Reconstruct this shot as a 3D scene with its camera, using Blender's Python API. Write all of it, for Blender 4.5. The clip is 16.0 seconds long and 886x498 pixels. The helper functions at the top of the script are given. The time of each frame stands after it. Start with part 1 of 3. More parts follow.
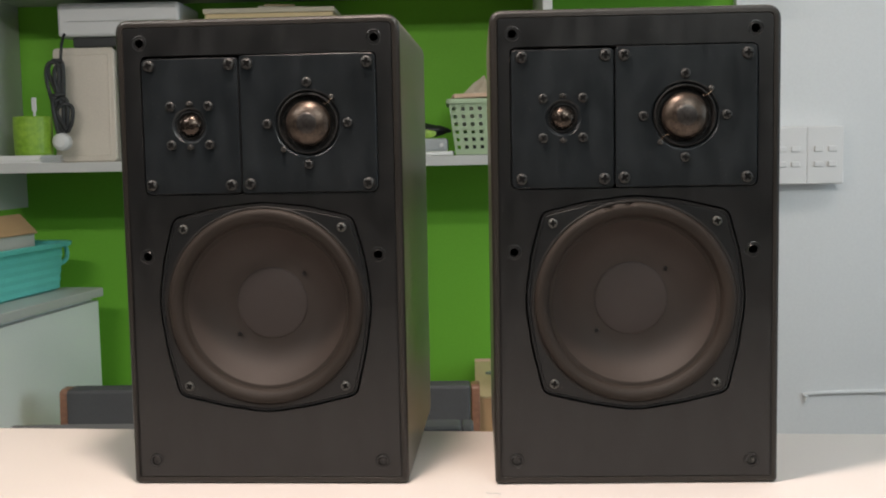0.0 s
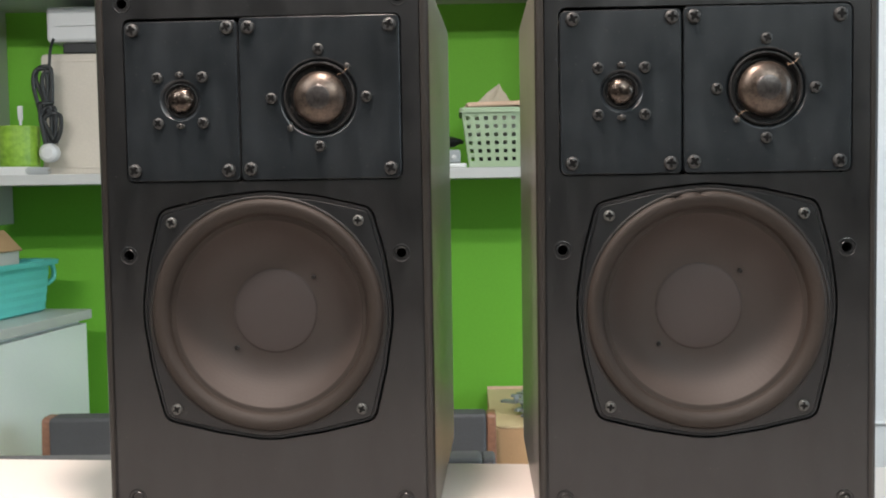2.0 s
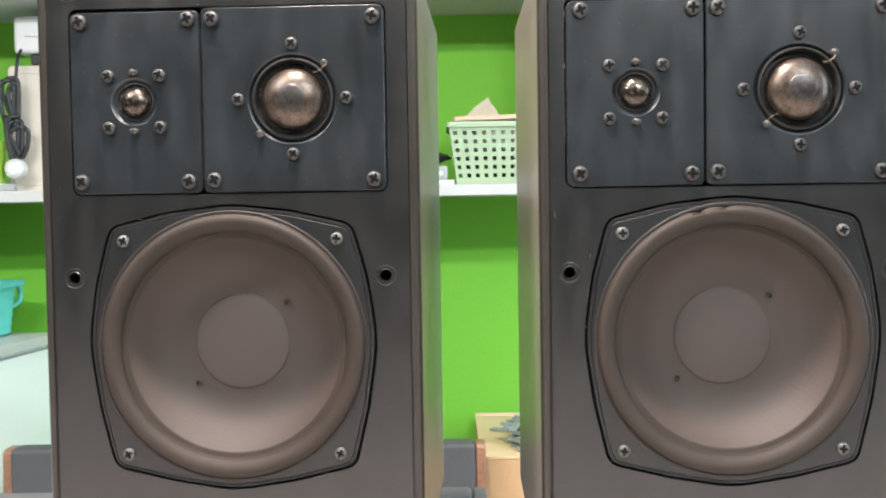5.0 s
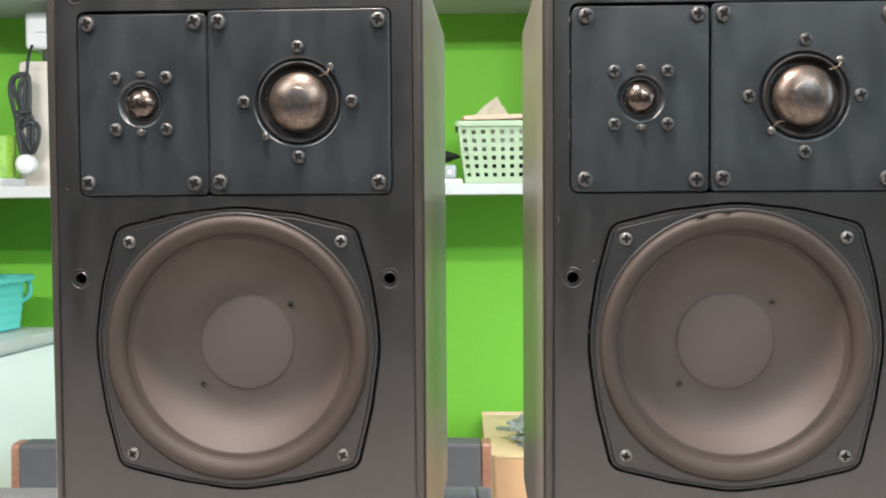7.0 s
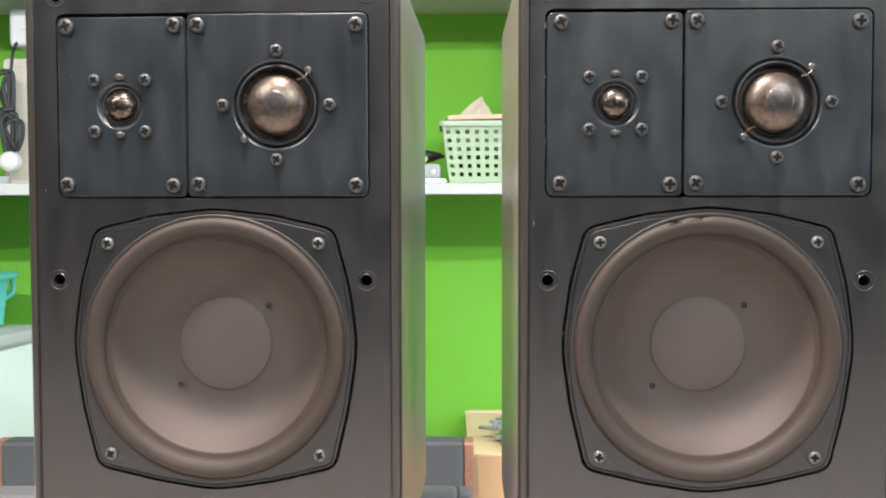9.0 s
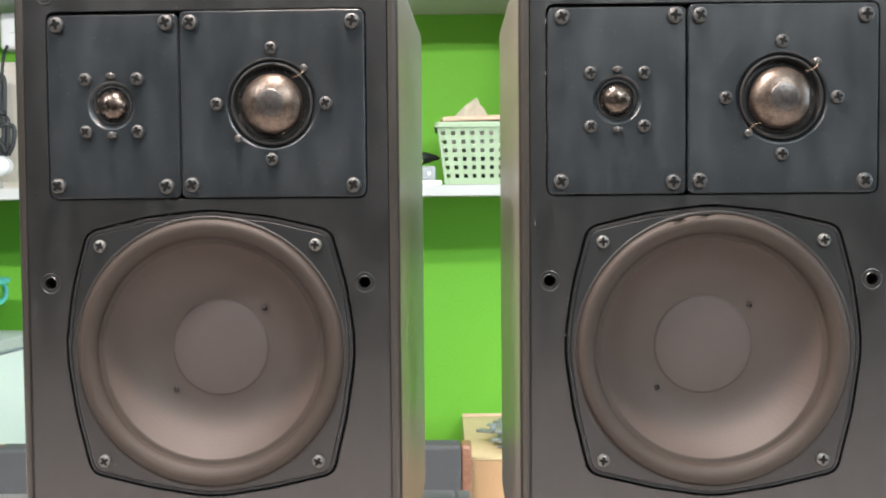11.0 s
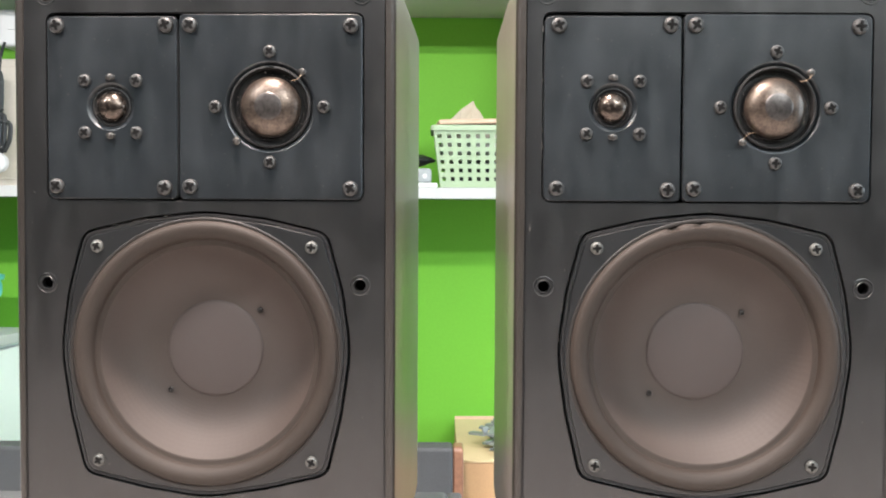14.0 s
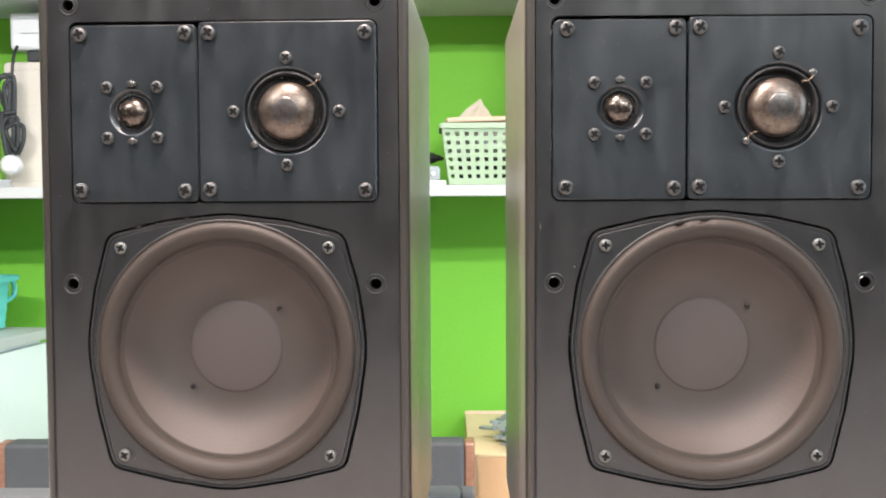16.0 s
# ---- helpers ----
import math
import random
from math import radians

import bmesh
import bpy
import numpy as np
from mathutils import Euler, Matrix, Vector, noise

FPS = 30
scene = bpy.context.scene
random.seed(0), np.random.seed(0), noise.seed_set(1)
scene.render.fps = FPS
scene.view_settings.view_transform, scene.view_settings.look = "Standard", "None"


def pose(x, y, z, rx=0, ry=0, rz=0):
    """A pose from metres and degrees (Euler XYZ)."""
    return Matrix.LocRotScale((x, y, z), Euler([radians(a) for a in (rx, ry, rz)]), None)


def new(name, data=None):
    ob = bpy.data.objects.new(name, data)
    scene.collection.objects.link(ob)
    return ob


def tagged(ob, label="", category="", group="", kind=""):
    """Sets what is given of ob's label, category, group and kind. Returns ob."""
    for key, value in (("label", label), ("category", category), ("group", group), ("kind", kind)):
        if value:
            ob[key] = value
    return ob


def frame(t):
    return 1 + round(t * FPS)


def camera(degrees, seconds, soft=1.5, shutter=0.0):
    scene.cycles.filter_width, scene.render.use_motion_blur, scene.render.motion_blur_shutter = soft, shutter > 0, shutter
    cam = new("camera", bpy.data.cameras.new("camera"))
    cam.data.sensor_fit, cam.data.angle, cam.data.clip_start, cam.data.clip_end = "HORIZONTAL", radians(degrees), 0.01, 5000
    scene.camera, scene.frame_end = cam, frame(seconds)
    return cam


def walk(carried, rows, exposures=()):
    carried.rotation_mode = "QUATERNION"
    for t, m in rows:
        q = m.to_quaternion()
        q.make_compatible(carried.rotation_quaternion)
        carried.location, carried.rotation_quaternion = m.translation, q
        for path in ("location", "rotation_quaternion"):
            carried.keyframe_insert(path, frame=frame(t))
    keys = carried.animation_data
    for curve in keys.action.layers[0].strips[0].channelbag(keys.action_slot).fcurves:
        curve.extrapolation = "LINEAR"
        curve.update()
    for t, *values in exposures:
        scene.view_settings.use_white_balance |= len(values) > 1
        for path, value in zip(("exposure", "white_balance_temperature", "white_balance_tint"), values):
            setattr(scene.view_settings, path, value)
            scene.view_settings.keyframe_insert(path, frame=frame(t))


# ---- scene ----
cam = camera(45.5, 16.0, soft=2.0)
# seconds, place in metres, turn in degrees
ROWS = [
    (0.0, -0.0238, -1.0254, 1.2302, 84.80, 1.07, 1.28),
    (0.5, -0.0251, -1.0172, 1.2247, 85.28, 1.04, 1.11),
    (1.0, -0.0400, -0.9965, 1.2216, 86.30, 1.06, 0.93),
    (1.5, -0.0507, -0.9497, 1.2022, 86.20, 0.89, 0.11),
    (2.0, -0.0588, -0.8682, 1.1876, 86.53, 0.92, 1.20),
    (2.5, -0.0507, -0.8041, 1.1862, 87.21, 1.14, 0.77),
    (3.0, -0.0513, -0.7754, 1.1922, 87.32, 1.46, -0.31),
    (3.5, -0.0565, -0.7790, 1.1937, 87.79, 1.32, -0.10),
    (4.0, -0.0661, -0.7692, 1.1816, 87.78, 1.08, 0.10),
    (6.5, -0.0625, -0.7603, 1.1866, 87.35, 0.65, 0.68),
    (7.0, -0.0611, -0.7646, 1.1883, 87.40, 0.39, 0.90),
    (7.5, -0.0593, -0.7692, 1.1906, 87.46, -0.19, 0.83),
    (8.0, -0.0577, -0.7713, 1.1918, 87.33, -0.19, 0.65),
    (8.5, -0.0554, -0.7720, 1.1910, 87.31, 0.02, 0.39),
    (9.0, -0.0524, -0.7722, 1.1925, 87.26, 0.11, 0.26),
    (11.5, -0.0571, -0.7508, 1.1896, 87.52, 0.52, -0.11),
    (12.0, -0.0546, -0.7452, 1.1907, 87.63, 0.20, -0.09),
    (12.5, -0.0542, -0.7408, 1.1899, 87.70, 0.22, -0.08),
    (13.0, -0.0538, -0.7435, 1.1913, 87.51, 0.03, -0.20),
    (13.5, -0.0530, -0.7512, 1.1914, 87.44, -0.22, -0.23),
    (14.0, -0.0573, -0.7620, 1.1923, 87.51, -0.29, -0.36),
    (14.5, -0.0571, -0.7710, 1.1953, 87.61, -0.22, -0.37),
    (15.0, -0.0586, -0.7759, 1.1955, 87.46, 0.03, -0.27),
    (15.5, -0.0596, -0.7811, 1.1959, 87.40, 0.19, -0.11),
    (16.0, -0.0619, -0.7850, 1.1954, 87.28, 0.31, -0.00),
]
EXPOSURES = [(0.0, -0.99, 6900, 15), (0.5, -0.94, 6900, 15), (1.0, -0.59, 6850, 14), (1.5, -0.52, 6760, 15), (2.0, -0.33, 6610, 14), (2.5, 0.43, 6510, 14), (3.0, 0.40, 6510, 14), (3.5, 0.43, 6510, 14), (4.0, 0.61, 6510, 14), (7.0, 0.65, 6510, 14), (9.0, 0.67, 6510, 15), (12.5, 0.65, 6510, 14), (14.5, 0.75, 6560, 16), (16.0, 0.83, 6560, 17)]
walk(cam, [(t, pose(*p)) for t, *p in ROWS], EXPOSURES)

# ---- light: tubes and a downlight in a closed room, plus added unseen fill lamps ----
TABLE = 0.90
CEILING = 2.60
world = bpy.data.worlds.new("world")
scene.world = world
world.use_nodes = True
world.node_tree.nodes["Background"].inputs[0].default_value = (0.8, 0.88, 1.0, 1)
world.node_tree.nodes["Background"].inputs[1].default_value = 0.6


def tube_lamp(name, place, size, energy, colour, turn):
    data = bpy.data.lights.new(name, "AREA")
    data.shape, data.size, data.size_y, data.energy, data.color = "RECTANGLE", size[0], size[1], energy, colour
    lamp = new(name, data)
    lamp.matrix_world = pose(*place, turn, 0, 0)
    return lamp


tube_lamp("tube_lamp_left", (-1.00, -0.64, TABLE + 1.22), (0.80, 0.06), 26, (0.95, 0.96, 0.94), 42)
tube_lamp("tube_lamp_right", (0.65, -1.15, TABLE + 1.22), (0.90, 0.06), 25, (0.88, 0.97, 0.96), 50)
# Out of view and aimed up: added so the ceiling bounces cool fill into shadows
tube_lamp("upward_bounce_fill", (0.45, -1.18, TABLE + 1.25), (0.90, 0.06), 24, (0.80, 0.92, 1.0), 175)
# Cool fill added from the right for the shaded wall, cabinet and table
side_fill_data = bpy.data.lights.new("cool_side_fill", "AREA")
side_fill_data.shape, side_fill_data.size, side_fill_data.size_y, side_fill_data.energy, side_fill_data.color = "RECTANGLE", 1.50, 1.10, 54, (0.66, 0.87, 1.0)
daylight = new("cool_side_fill", side_fill_data)
daylight.matrix_world = pose(2.43, 0.10, 1.55, 0, 90, 0)
# Unseen lamp, added to brighten the cabinet face, tub and white wall
tube_lamp("far_ceiling_fill", (0.95, 0.50, CEILING - 0.06), (0.60, 0.60), 9.5, (1.0, 0.93, 0.84), 8)
down = bpy.data.lights.new("downlight", "SPOT")
down.energy, down.color, down.shadow_soft_size, down.spot_size, down.spot_blend = 150, (1.0, 0.86, 0.77), 0.065, radians(110), 0.6
downlight = new("downlight", down)
downlight.matrix_world = pose(-0.19, -0.22, TABLE + 1.25)


# ---- materials ----
def material(name, colour, rough=0.5, metal=0.0, spread=0.15, grain=400.0, stain=9.0, bump=0.1, tint=None, coat=0.0, dist=0.0005, spec=0.5, specks=0.0, dust=0.0, streak=0.0):
    """A worn surface: fine grain and large soft stains vary its colour, roughness and relief."""
    m = bpy.data.materials.new(name)
    m.use_nodes = True
    nt = m.node_tree
    N, Lk = nt.nodes.new, nt.links.new
    b = nt.nodes["Principled BSDF"]
    b.inputs["Metallic"].default_value = metal
    b.inputs["Coat Weight"].default_value = coat
    b.inputs["Specular IOR Level"].default_value = spec
    b.inputs["Sheen Weight"].default_value, b.inputs["Sheen Roughness"].default_value = dust, 0.5
    b.inputs["Sheen Tint"].default_value = (0.75, 0.80, 0.85, 1)
    tc = N("ShaderNodeTexCoord")
    fine, big = N("ShaderNodeTexNoise"), N("ShaderNodeTexNoise")
    fine.inputs["Scale"].default_value, big.inputs["Scale"].default_value = grain, stain
    fine.inputs["Detail"].default_value, big.inputs["Detail"].default_value = 3, 4
    for n in (fine, big):
        Lk(tc.outputs["Object"], n.inputs["Vector"])
    add = N("ShaderNodeMath")
    add.operation = "ADD"
    Lk(fine.outputs[0], add.inputs[0]), Lk(big.outputs[0], add.inputs[1])
    ramp = N("ShaderNodeMapRange")
    ramp.inputs["From Min"].default_value, ramp.inputs["From Max"].default_value = 0.65, 1.35
    Lk(add.outputs[0], ramp.inputs["Value"])
    mix = N("ShaderNodeMix")
    mix.data_type = "RGBA"
    other = tint or tuple(min(1, c * (1 + spread)) for c in colour)
    mix.inputs["A"].default_value = (*[c * (1 - spread) for c in colour], 1)
    mix.inputs["B"].default_value = (*other, 1)
    Lk(ramp.outputs[0], mix.inputs["Factor"])
    base = mix.outputs["Result"]
    smear = None
    if streak:
        # wiped smears and hairline scuffs that run up and down
        squash = N("ShaderNodeMapping")
        squash.inputs["Scale"].default_value = (1.0, 1.0, 0.40)
        smear = N("ShaderNodeTexNoise")
        smear.inputs["Scale"].default_value, smear.inputs["Detail"].default_value, smear.inputs["Roughness"].default_value = 42, 5, 0.55
        Lk(tc.outputs["Object"], squash.inputs["Vector"]), Lk(squash.outputs[0], smear.inputs["Vector"])
        gain = N("ShaderNodeMapRange")
        gain.inputs["From Min"].default_value, gain.inputs["From Max"].default_value = 0.32, 0.68
        gain.inputs["To Min"].default_value, gain.inputs["To Max"].default_value = 1 - streak, 1 + streak
        Lk(smear.outputs[0], gain.inputs["Value"])
        wiped = N("ShaderNodeVectorMath")
        wiped.operation = "SCALE"
        Lk(base, wiped.inputs[0]), Lk(gain.outputs[0], wiped.inputs["Scale"])
        base = wiped.outputs[0]
    if specks:
        # sparse pale flecks of dust and chipped paint
        dust = N("ShaderNodeTexNoise")
        dust.inputs["Scale"].default_value, dust.inputs["Detail"].default_value = 330, 2
        Lk(tc.outputs["Object"], dust.inputs["Vector"])
        cut = N("ShaderNodeMapRange")
        cut.inputs["From Min"].default_value, cut.inputs["From Max"].default_value, cut.inputs["To Max"].default_value = 0.715, 0.76, specks
        Lk(dust.outputs[0], cut.inputs["Value"])
        over = N("ShaderNodeMix")
        over.data_type = "RGBA"
        over.inputs["B"].default_value = (0.22, 0.20, 0.18, 1)
        Lk(cut.outputs[0], over.inputs["Factor"]), Lk(base, over.inputs["A"])
        base = over.outputs["Result"]
    Lk(base, b.inputs["Base Color"])
    rr = N("ShaderNodeMapRange")
    rr.inputs["To Min"].default_value, rr.inputs["To Max"].default_value = max(0.03, rough * 0.85), min(1, rough * 1.15)
    Lk((smear or big).outputs[0], rr.inputs["Value"]), Lk(rr.outputs[0], b.inputs["Roughness"])
    if smear:
        rr.inputs["From Min"].default_value, rr.inputs["From Max"].default_value = 0.3, 0.7
        shine = N("ShaderNodeMapRange")
        shine.inputs["From Min"].default_value, shine.inputs["From Max"].default_value = 0.3, 0.7
        shine.inputs["To Min"].default_value, shine.inputs["To Max"].default_value = spec * (1 - 0.35 * streak), spec * (1 + 0.35 * streak)
        Lk(smear.outputs[0], shine.inputs["Value"]), Lk(shine.outputs[0], b.inputs["Specular IOR Level"])
    if bump:
        bp = N("ShaderNodeBump")
        bp.inputs["Strength"].default_value, bp.inputs["Distance"].default_value = bump, dist
        Lk(fine.outputs[0], bp.inputs["Height"]), Lk(bp.outputs[0], b.inputs["Normal"])
    return m


# One vinyl in two tones: sides lightened for their grazing sheen, rim kept dark
VINYL = material("vinyl_sides_lit", (0.124, 0.104, 0.090), 0.33, spec=0.45, spread=0.25, grain=700, stain=14, bump=0.15)
RIM = material("vinyl_rim_dark", (0.0115, 0.0095, 0.0075), 0.38, spread=0.25, grain=700, stain=14, bump=0.12, spec=0.44)
BAFFLE = material("baffle_paint", (0.0034, 0.0033, 0.0034), 0.33, spread=0.3, grain=900, stain=12, bump=0.08, tint=(0.0056, 0.0060, 0.0063), spec=0.58, specks=0.16, streak=0.16)
PLATE = material("plate_paint", (0.0036, 0.0054, 0.0068), 0.36, spread=0.4, grain=1500, stain=16, bump=0.25, spec=0.40, dust=0.028, specks=0.08, streak=0.20)
FRAME = material("frame_paint", (0.0036, 0.0041, 0.0046), 0.36, spec=0.46, specks=0.12, spread=0.2, grain=900, stain=20, bump=0.1)
SOCKET = material("socket_plastic", (0.0050, 0.0053, 0.0056), 0.34, spread=0.2, grain=900, stain=30, bump=0.1, spec=0.55)
CHIP = material("bare_chip", (0.045, 0.042, 0.038), 0.7, spread=0.3, bump=0)
CRUMB = material("old_glue", (0.050, 0.040, 0.032), 0.5, spread=0.4, grain=900, stain=200, bump=0.2)
EYELET = material("dusty_eyelet", (0.006, 0.0045, 0.0040), 0.5, metal=0.3, spread=0.4, grain=900, stain=300, bump=0.2)
GASKET = material("dusty_gasket", (0.0078, 0.0060, 0.0048), 0.5, spread=0.25, grain=900, stain=40, bump=0.15, spec=0.35)
# Near black, with the shade of holes, gaps and screw slots put in
GAP = material("gap_shade", (0.004, 0.004, 0.004), 0.9, bump=0, spec=0.05)
CONE = material("paper_cone", (0.0198, 0.0122, 0.0088), 0.68, spread=0.12, grain=1600, stain=18, bump=0.2, tint=(0.0245, 0.0162, 0.0122), spec=0.45)
CAP = material("dust_cap_paper", (0.0275, 0.0188, 0.0163), 0.70, spread=0.08, grain=1800, stain=25, bump=0.2)
RUBBER = material("foam_surround", (0.0150, 0.0103, 0.0075), 0.66, spread=0.18, grain=900, stain=22, bump=0.15, tint=(0.0190, 0.0133, 0.0098), spec=0.25)
DOME = material("coated_dome", (0.040, 0.030, 0.024), 0.36, metal=0.75, spread=0.5, grain=520, stain=120, bump=0.25, tint=(0.092, 0.070, 0.055))
DOMECAP = material("dome_patch", (0.044, 0.040, 0.038), 0.37, metal=0.75, spread=0.5, grain=420, stain=160, bump=0.25)
TWEETDOME = material("tweeter_dome", (0.034, 0.026, 0.022), 0.27, metal=0.85, spread=0.6, grain=300, stain=190, bump=0.4, tint=(0.085, 0.068, 0.056), dist=0.0007)
RING = material("dome_ring", (0.0062, 0.0061, 0.0060), 0.6, spec=0.2, spread=0.4, grain=900, stain=60, bump=0.5)
STEEL = material("worn_steel", (0.036, 0.036, 0.035), 0.46, metal=0.7, spread=0.3, grain=900, stain=150, bump=0.2)
LUG = material("solder_terminal", (0.052, 0.050, 0.047), 0.36, metal=0.75, spread=0.3, grain=900, stain=150, bump=0.2)
ZINC = material("zinc_screw", (0.072, 0.073, 0.068), 0.48, metal=0.7, spread=0.25, grain=900, stain=150, bump=0.2)
WIRE = material("lead_wire", (0.17, 0.12, 0.08), 0.4, metal=0.7, bump=0)
LAMINATE = material("white_laminate", (0.57, 0.520, 0.492), 0.35, spread=0.03, grain=300, stain=5, bump=0.02)
GREEN = material("green_paint", (0.158, 0.462, 0.040), 0.65, spec=0.25, spread=0.05, grain=160, stain=2.5, bump=0.12, dist=0.001)
WHITE = material("white_wall_paint", (0.74, 0.74, 0.74), 0.65, spread=0.03, grain=140, stain=2.0, bump=0.12, dist=0.001)
CEIL = material("ceiling_paint", (0.78, 0.78, 0.77), 0.8, spread=0.02, grain=90, stain=1.5, bump=0.05)
# Grey of the unseen walls, chosen for bounce and reflections on the loudspeakers
REAR = material("unseen_wall_grey", (0.34, 0.34, 0.34), 0.7, spread=0.05, grain=140, stain=2.0, bump=0.1)
FLOOR = material("floor_tile", (0.25, 0.24, 0.22), 0.3, spread=0.06, grain=90, stain=3, bump=0.03)
BOARD = material("white_board", (0.50, 0.50, 0.48), 0.45, spread=0.03, grain=200, stain=4, bump=0.03)
CABINET = material("cabinet_melamine", (0.84, 0.86, 0.83), 0.4, spread=0.03, grain=200, stain=3, bump=0.02)
PLASTIC = material("white_plastic", (0.60, 0.60, 0.59), 0.4, spread=0.03, grain=300, stain=8, bump=0.02)
SWITCH = material("switch_plastic", (0.76, 0.74, 0.73), 0.4, spread=0.02, grain=300, stain=8, bump=0.02)
CREAM = material("cream_plastic", (0.58, 0.52, 0.44), 0.5, spread=0.07, grain=200, stain=10, bump=0.05)
IVORY = material("ivory_plastic", (0.62, 0.59, 0.53), 0.5, spread=0.05, grain=200, stain=8, bump=0.04)
BASKET = material("mint_plastic", (0.35, 0.45, 0.29), 0.4, spread=0.06, grain=200, stain=14, bump=0.03)
AQUA = material("turquoise_plastic", (0.12, 0.58, 0.53), 0.4, spread=0.08, grain=200, stain=12, bump=0.03)
MUG = material("lime_mosaic", (0.18, 0.38, 0.02), 0.4, spread=0.3, grain=90, stain=30, bump=0.3, tint=(0.28, 0.48, 0.05))
CARD = material("cardboard", (0.50, 0.31, 0.16), 0.8, spread=0.1, grain=300, stain=8, bump=0.1)
CARDLIGHT = material("pale_cardboard", (0.60, 0.47, 0.27), 0.8, spread=0.12, grain=300, stain=8, bump=0.1)
PINKCARD = material("pinkish_card", (0.62, 0.42, 0.30), 0.8, spread=0.08, grain=300, stain=10, bump=0.1)
PAPER = material("paper", (0.50, 0.45, 0.35), 0.8, spread=0.08, grain=300, stain=15, bump=0.05)
WHITEPAPER = material("white_paper", (0.72, 0.72, 0.70), 0.8, spread=0.04, grain=300, stain=15, bump=0.03)
FABRICPALE = material("grey_upholstery", (0.088, 0.092, 0.098), 0.7, spread=0.15, grain=700, stain=6, bump=0.3)
DULL = material("dull_grey_metal", (0.27, 0.30, 0.29), 0.45, metal=0.3, spread=0.2, grain=300, stain=30, bump=0.05)
FABRIC = material("dark_upholstery", (0.068, 0.072, 0.076), 0.7, spread=0.2, grain=700, stain=6, bump=0.3)
WOOD = material("reddish_wood", (0.25, 0.125, 0.078), 0.4, spread=0.25, grain=120, stain=20, bump=0.1)
BLACK = material("black_rubber", (0.014, 0.016, 0.016), 0.5, spread=0.2, grain=400, stain=30, bump=0.1)
GREY = material("grey_plastic", (0.32, 0.34, 0.34), 0.4, spread=0.06, grain=300, stain=15, bump=0.03)
LEAF = material("green_wrapper", (0.25, 0.42, 0.06), 0.4, spread=0.4, grain=80, stain=40, bump=0.3)


# ---- building helpers ----
def thing(name, m, label, category, group="", kind=""):
    ob = new(name)
    ob.matrix_world = m
    return tagged(ob, label, category, group, kind)


def mesh_of(name, bm, mats, smooth=True, angle=35):
    me = bpy.data.meshes.new(name)
    bmesh.ops.recalc_face_normals(bm, faces=bm.faces)
    if smooth:
        for fa in bm.faces:
            fa.smooth = not fa.tag
        for e in bm.edges:
            if len(e.link_faces) == 2 and e.calc_face_angle(0) > radians(angle):
                e.smooth = False
    bm.to_mesh(me)
    bm.free()
    for mt in mats if isinstance(mats, (list, tuple)) else [mats]:
        me.materials.append(mt)
    return me


def part(name, bm, mats, parent=None, label="", at=(0, 0, 0), turn=(0, 0, 0)):
    me = bm if isinstance(bm, bpy.types.Mesh) else mesh_of(name, bm, mats)
    ob = new(name, me)
    ob.matrix_basis = pose(*at, *turn)
    if parent:
        ob.parent = parent
    return tagged(ob, label)


def rounded(points, radius, steps=6):
    """A closed 2D outline with its corners rounded; radius is one number or one for each corner."""
    out, n = [], len(points)
    for i in range(n):
        p, a, b = Vector(points[i]), Vector(points[i - 1]), Vector(points[(i + 1) % n])
        r = radius[i] if isinstance(radius, (list, tuple)) else radius
        if r <= 0:
            out.append(tuple(p))
            continue
        u, v = (a - p).normalized(), (b - p).normalized()
        half = max(0.05, u.angle(v) / 2)
        d = min(r / math.tan(half), (a - p).length * 0.49, (b - p).length * 0.49)
        s, e = p + u * d, p + v * d
        for k in range(steps + 1):
            t = k / steps
            out.append(tuple((1 - t) ** 2 * s + 2 * t * (1 - t) * p + t * t * e))
    return out


def rect(x0, z0, x1, z1):
    return [(x0, z0), (x1, z0), (x1, z1), (x0, z1)]


def inset(poly, d):
    """The outline moved inwards by d (counter-clockwise outlines)."""
    out, n = [], len(poly)
    for i in range(n):
        a, p, b = Vector(poly[i - 1]), Vector(poly[i]), Vector(poly[(i + 1) % n])
        e1, e2 = (p - a), (b - p)
        if e1.length < 1e-9 or e2.length < 1e-9:
            e1 = e2 = (b - a)
        n1, n2 = Vector((-e1.y, e1.x)).normalized(), Vector((-e2.y, e2.x)).normalized()
        m = (n1 + n2)
        m = m / max(0.3, 1 + n1.dot(n2))
        out.append(tuple(p + m * d))
    return out


def circle(cx, cz, r, n=48):
    return [(cx + r * math.cos(2 * math.pi * k / n), cz + r * math.sin(2 * math.pi * k / n)) for k in range(n)]


def loop(bm, poly, y):
    return [bm.verts.new((x, y, z)) for x, z in poly]


def bridge(bm, a, b):
    n = len(a)
    for i in range(n):
        bm.faces.new((a[i], a[(i + 1) % n], b[(i + 1) % n], b[i]))


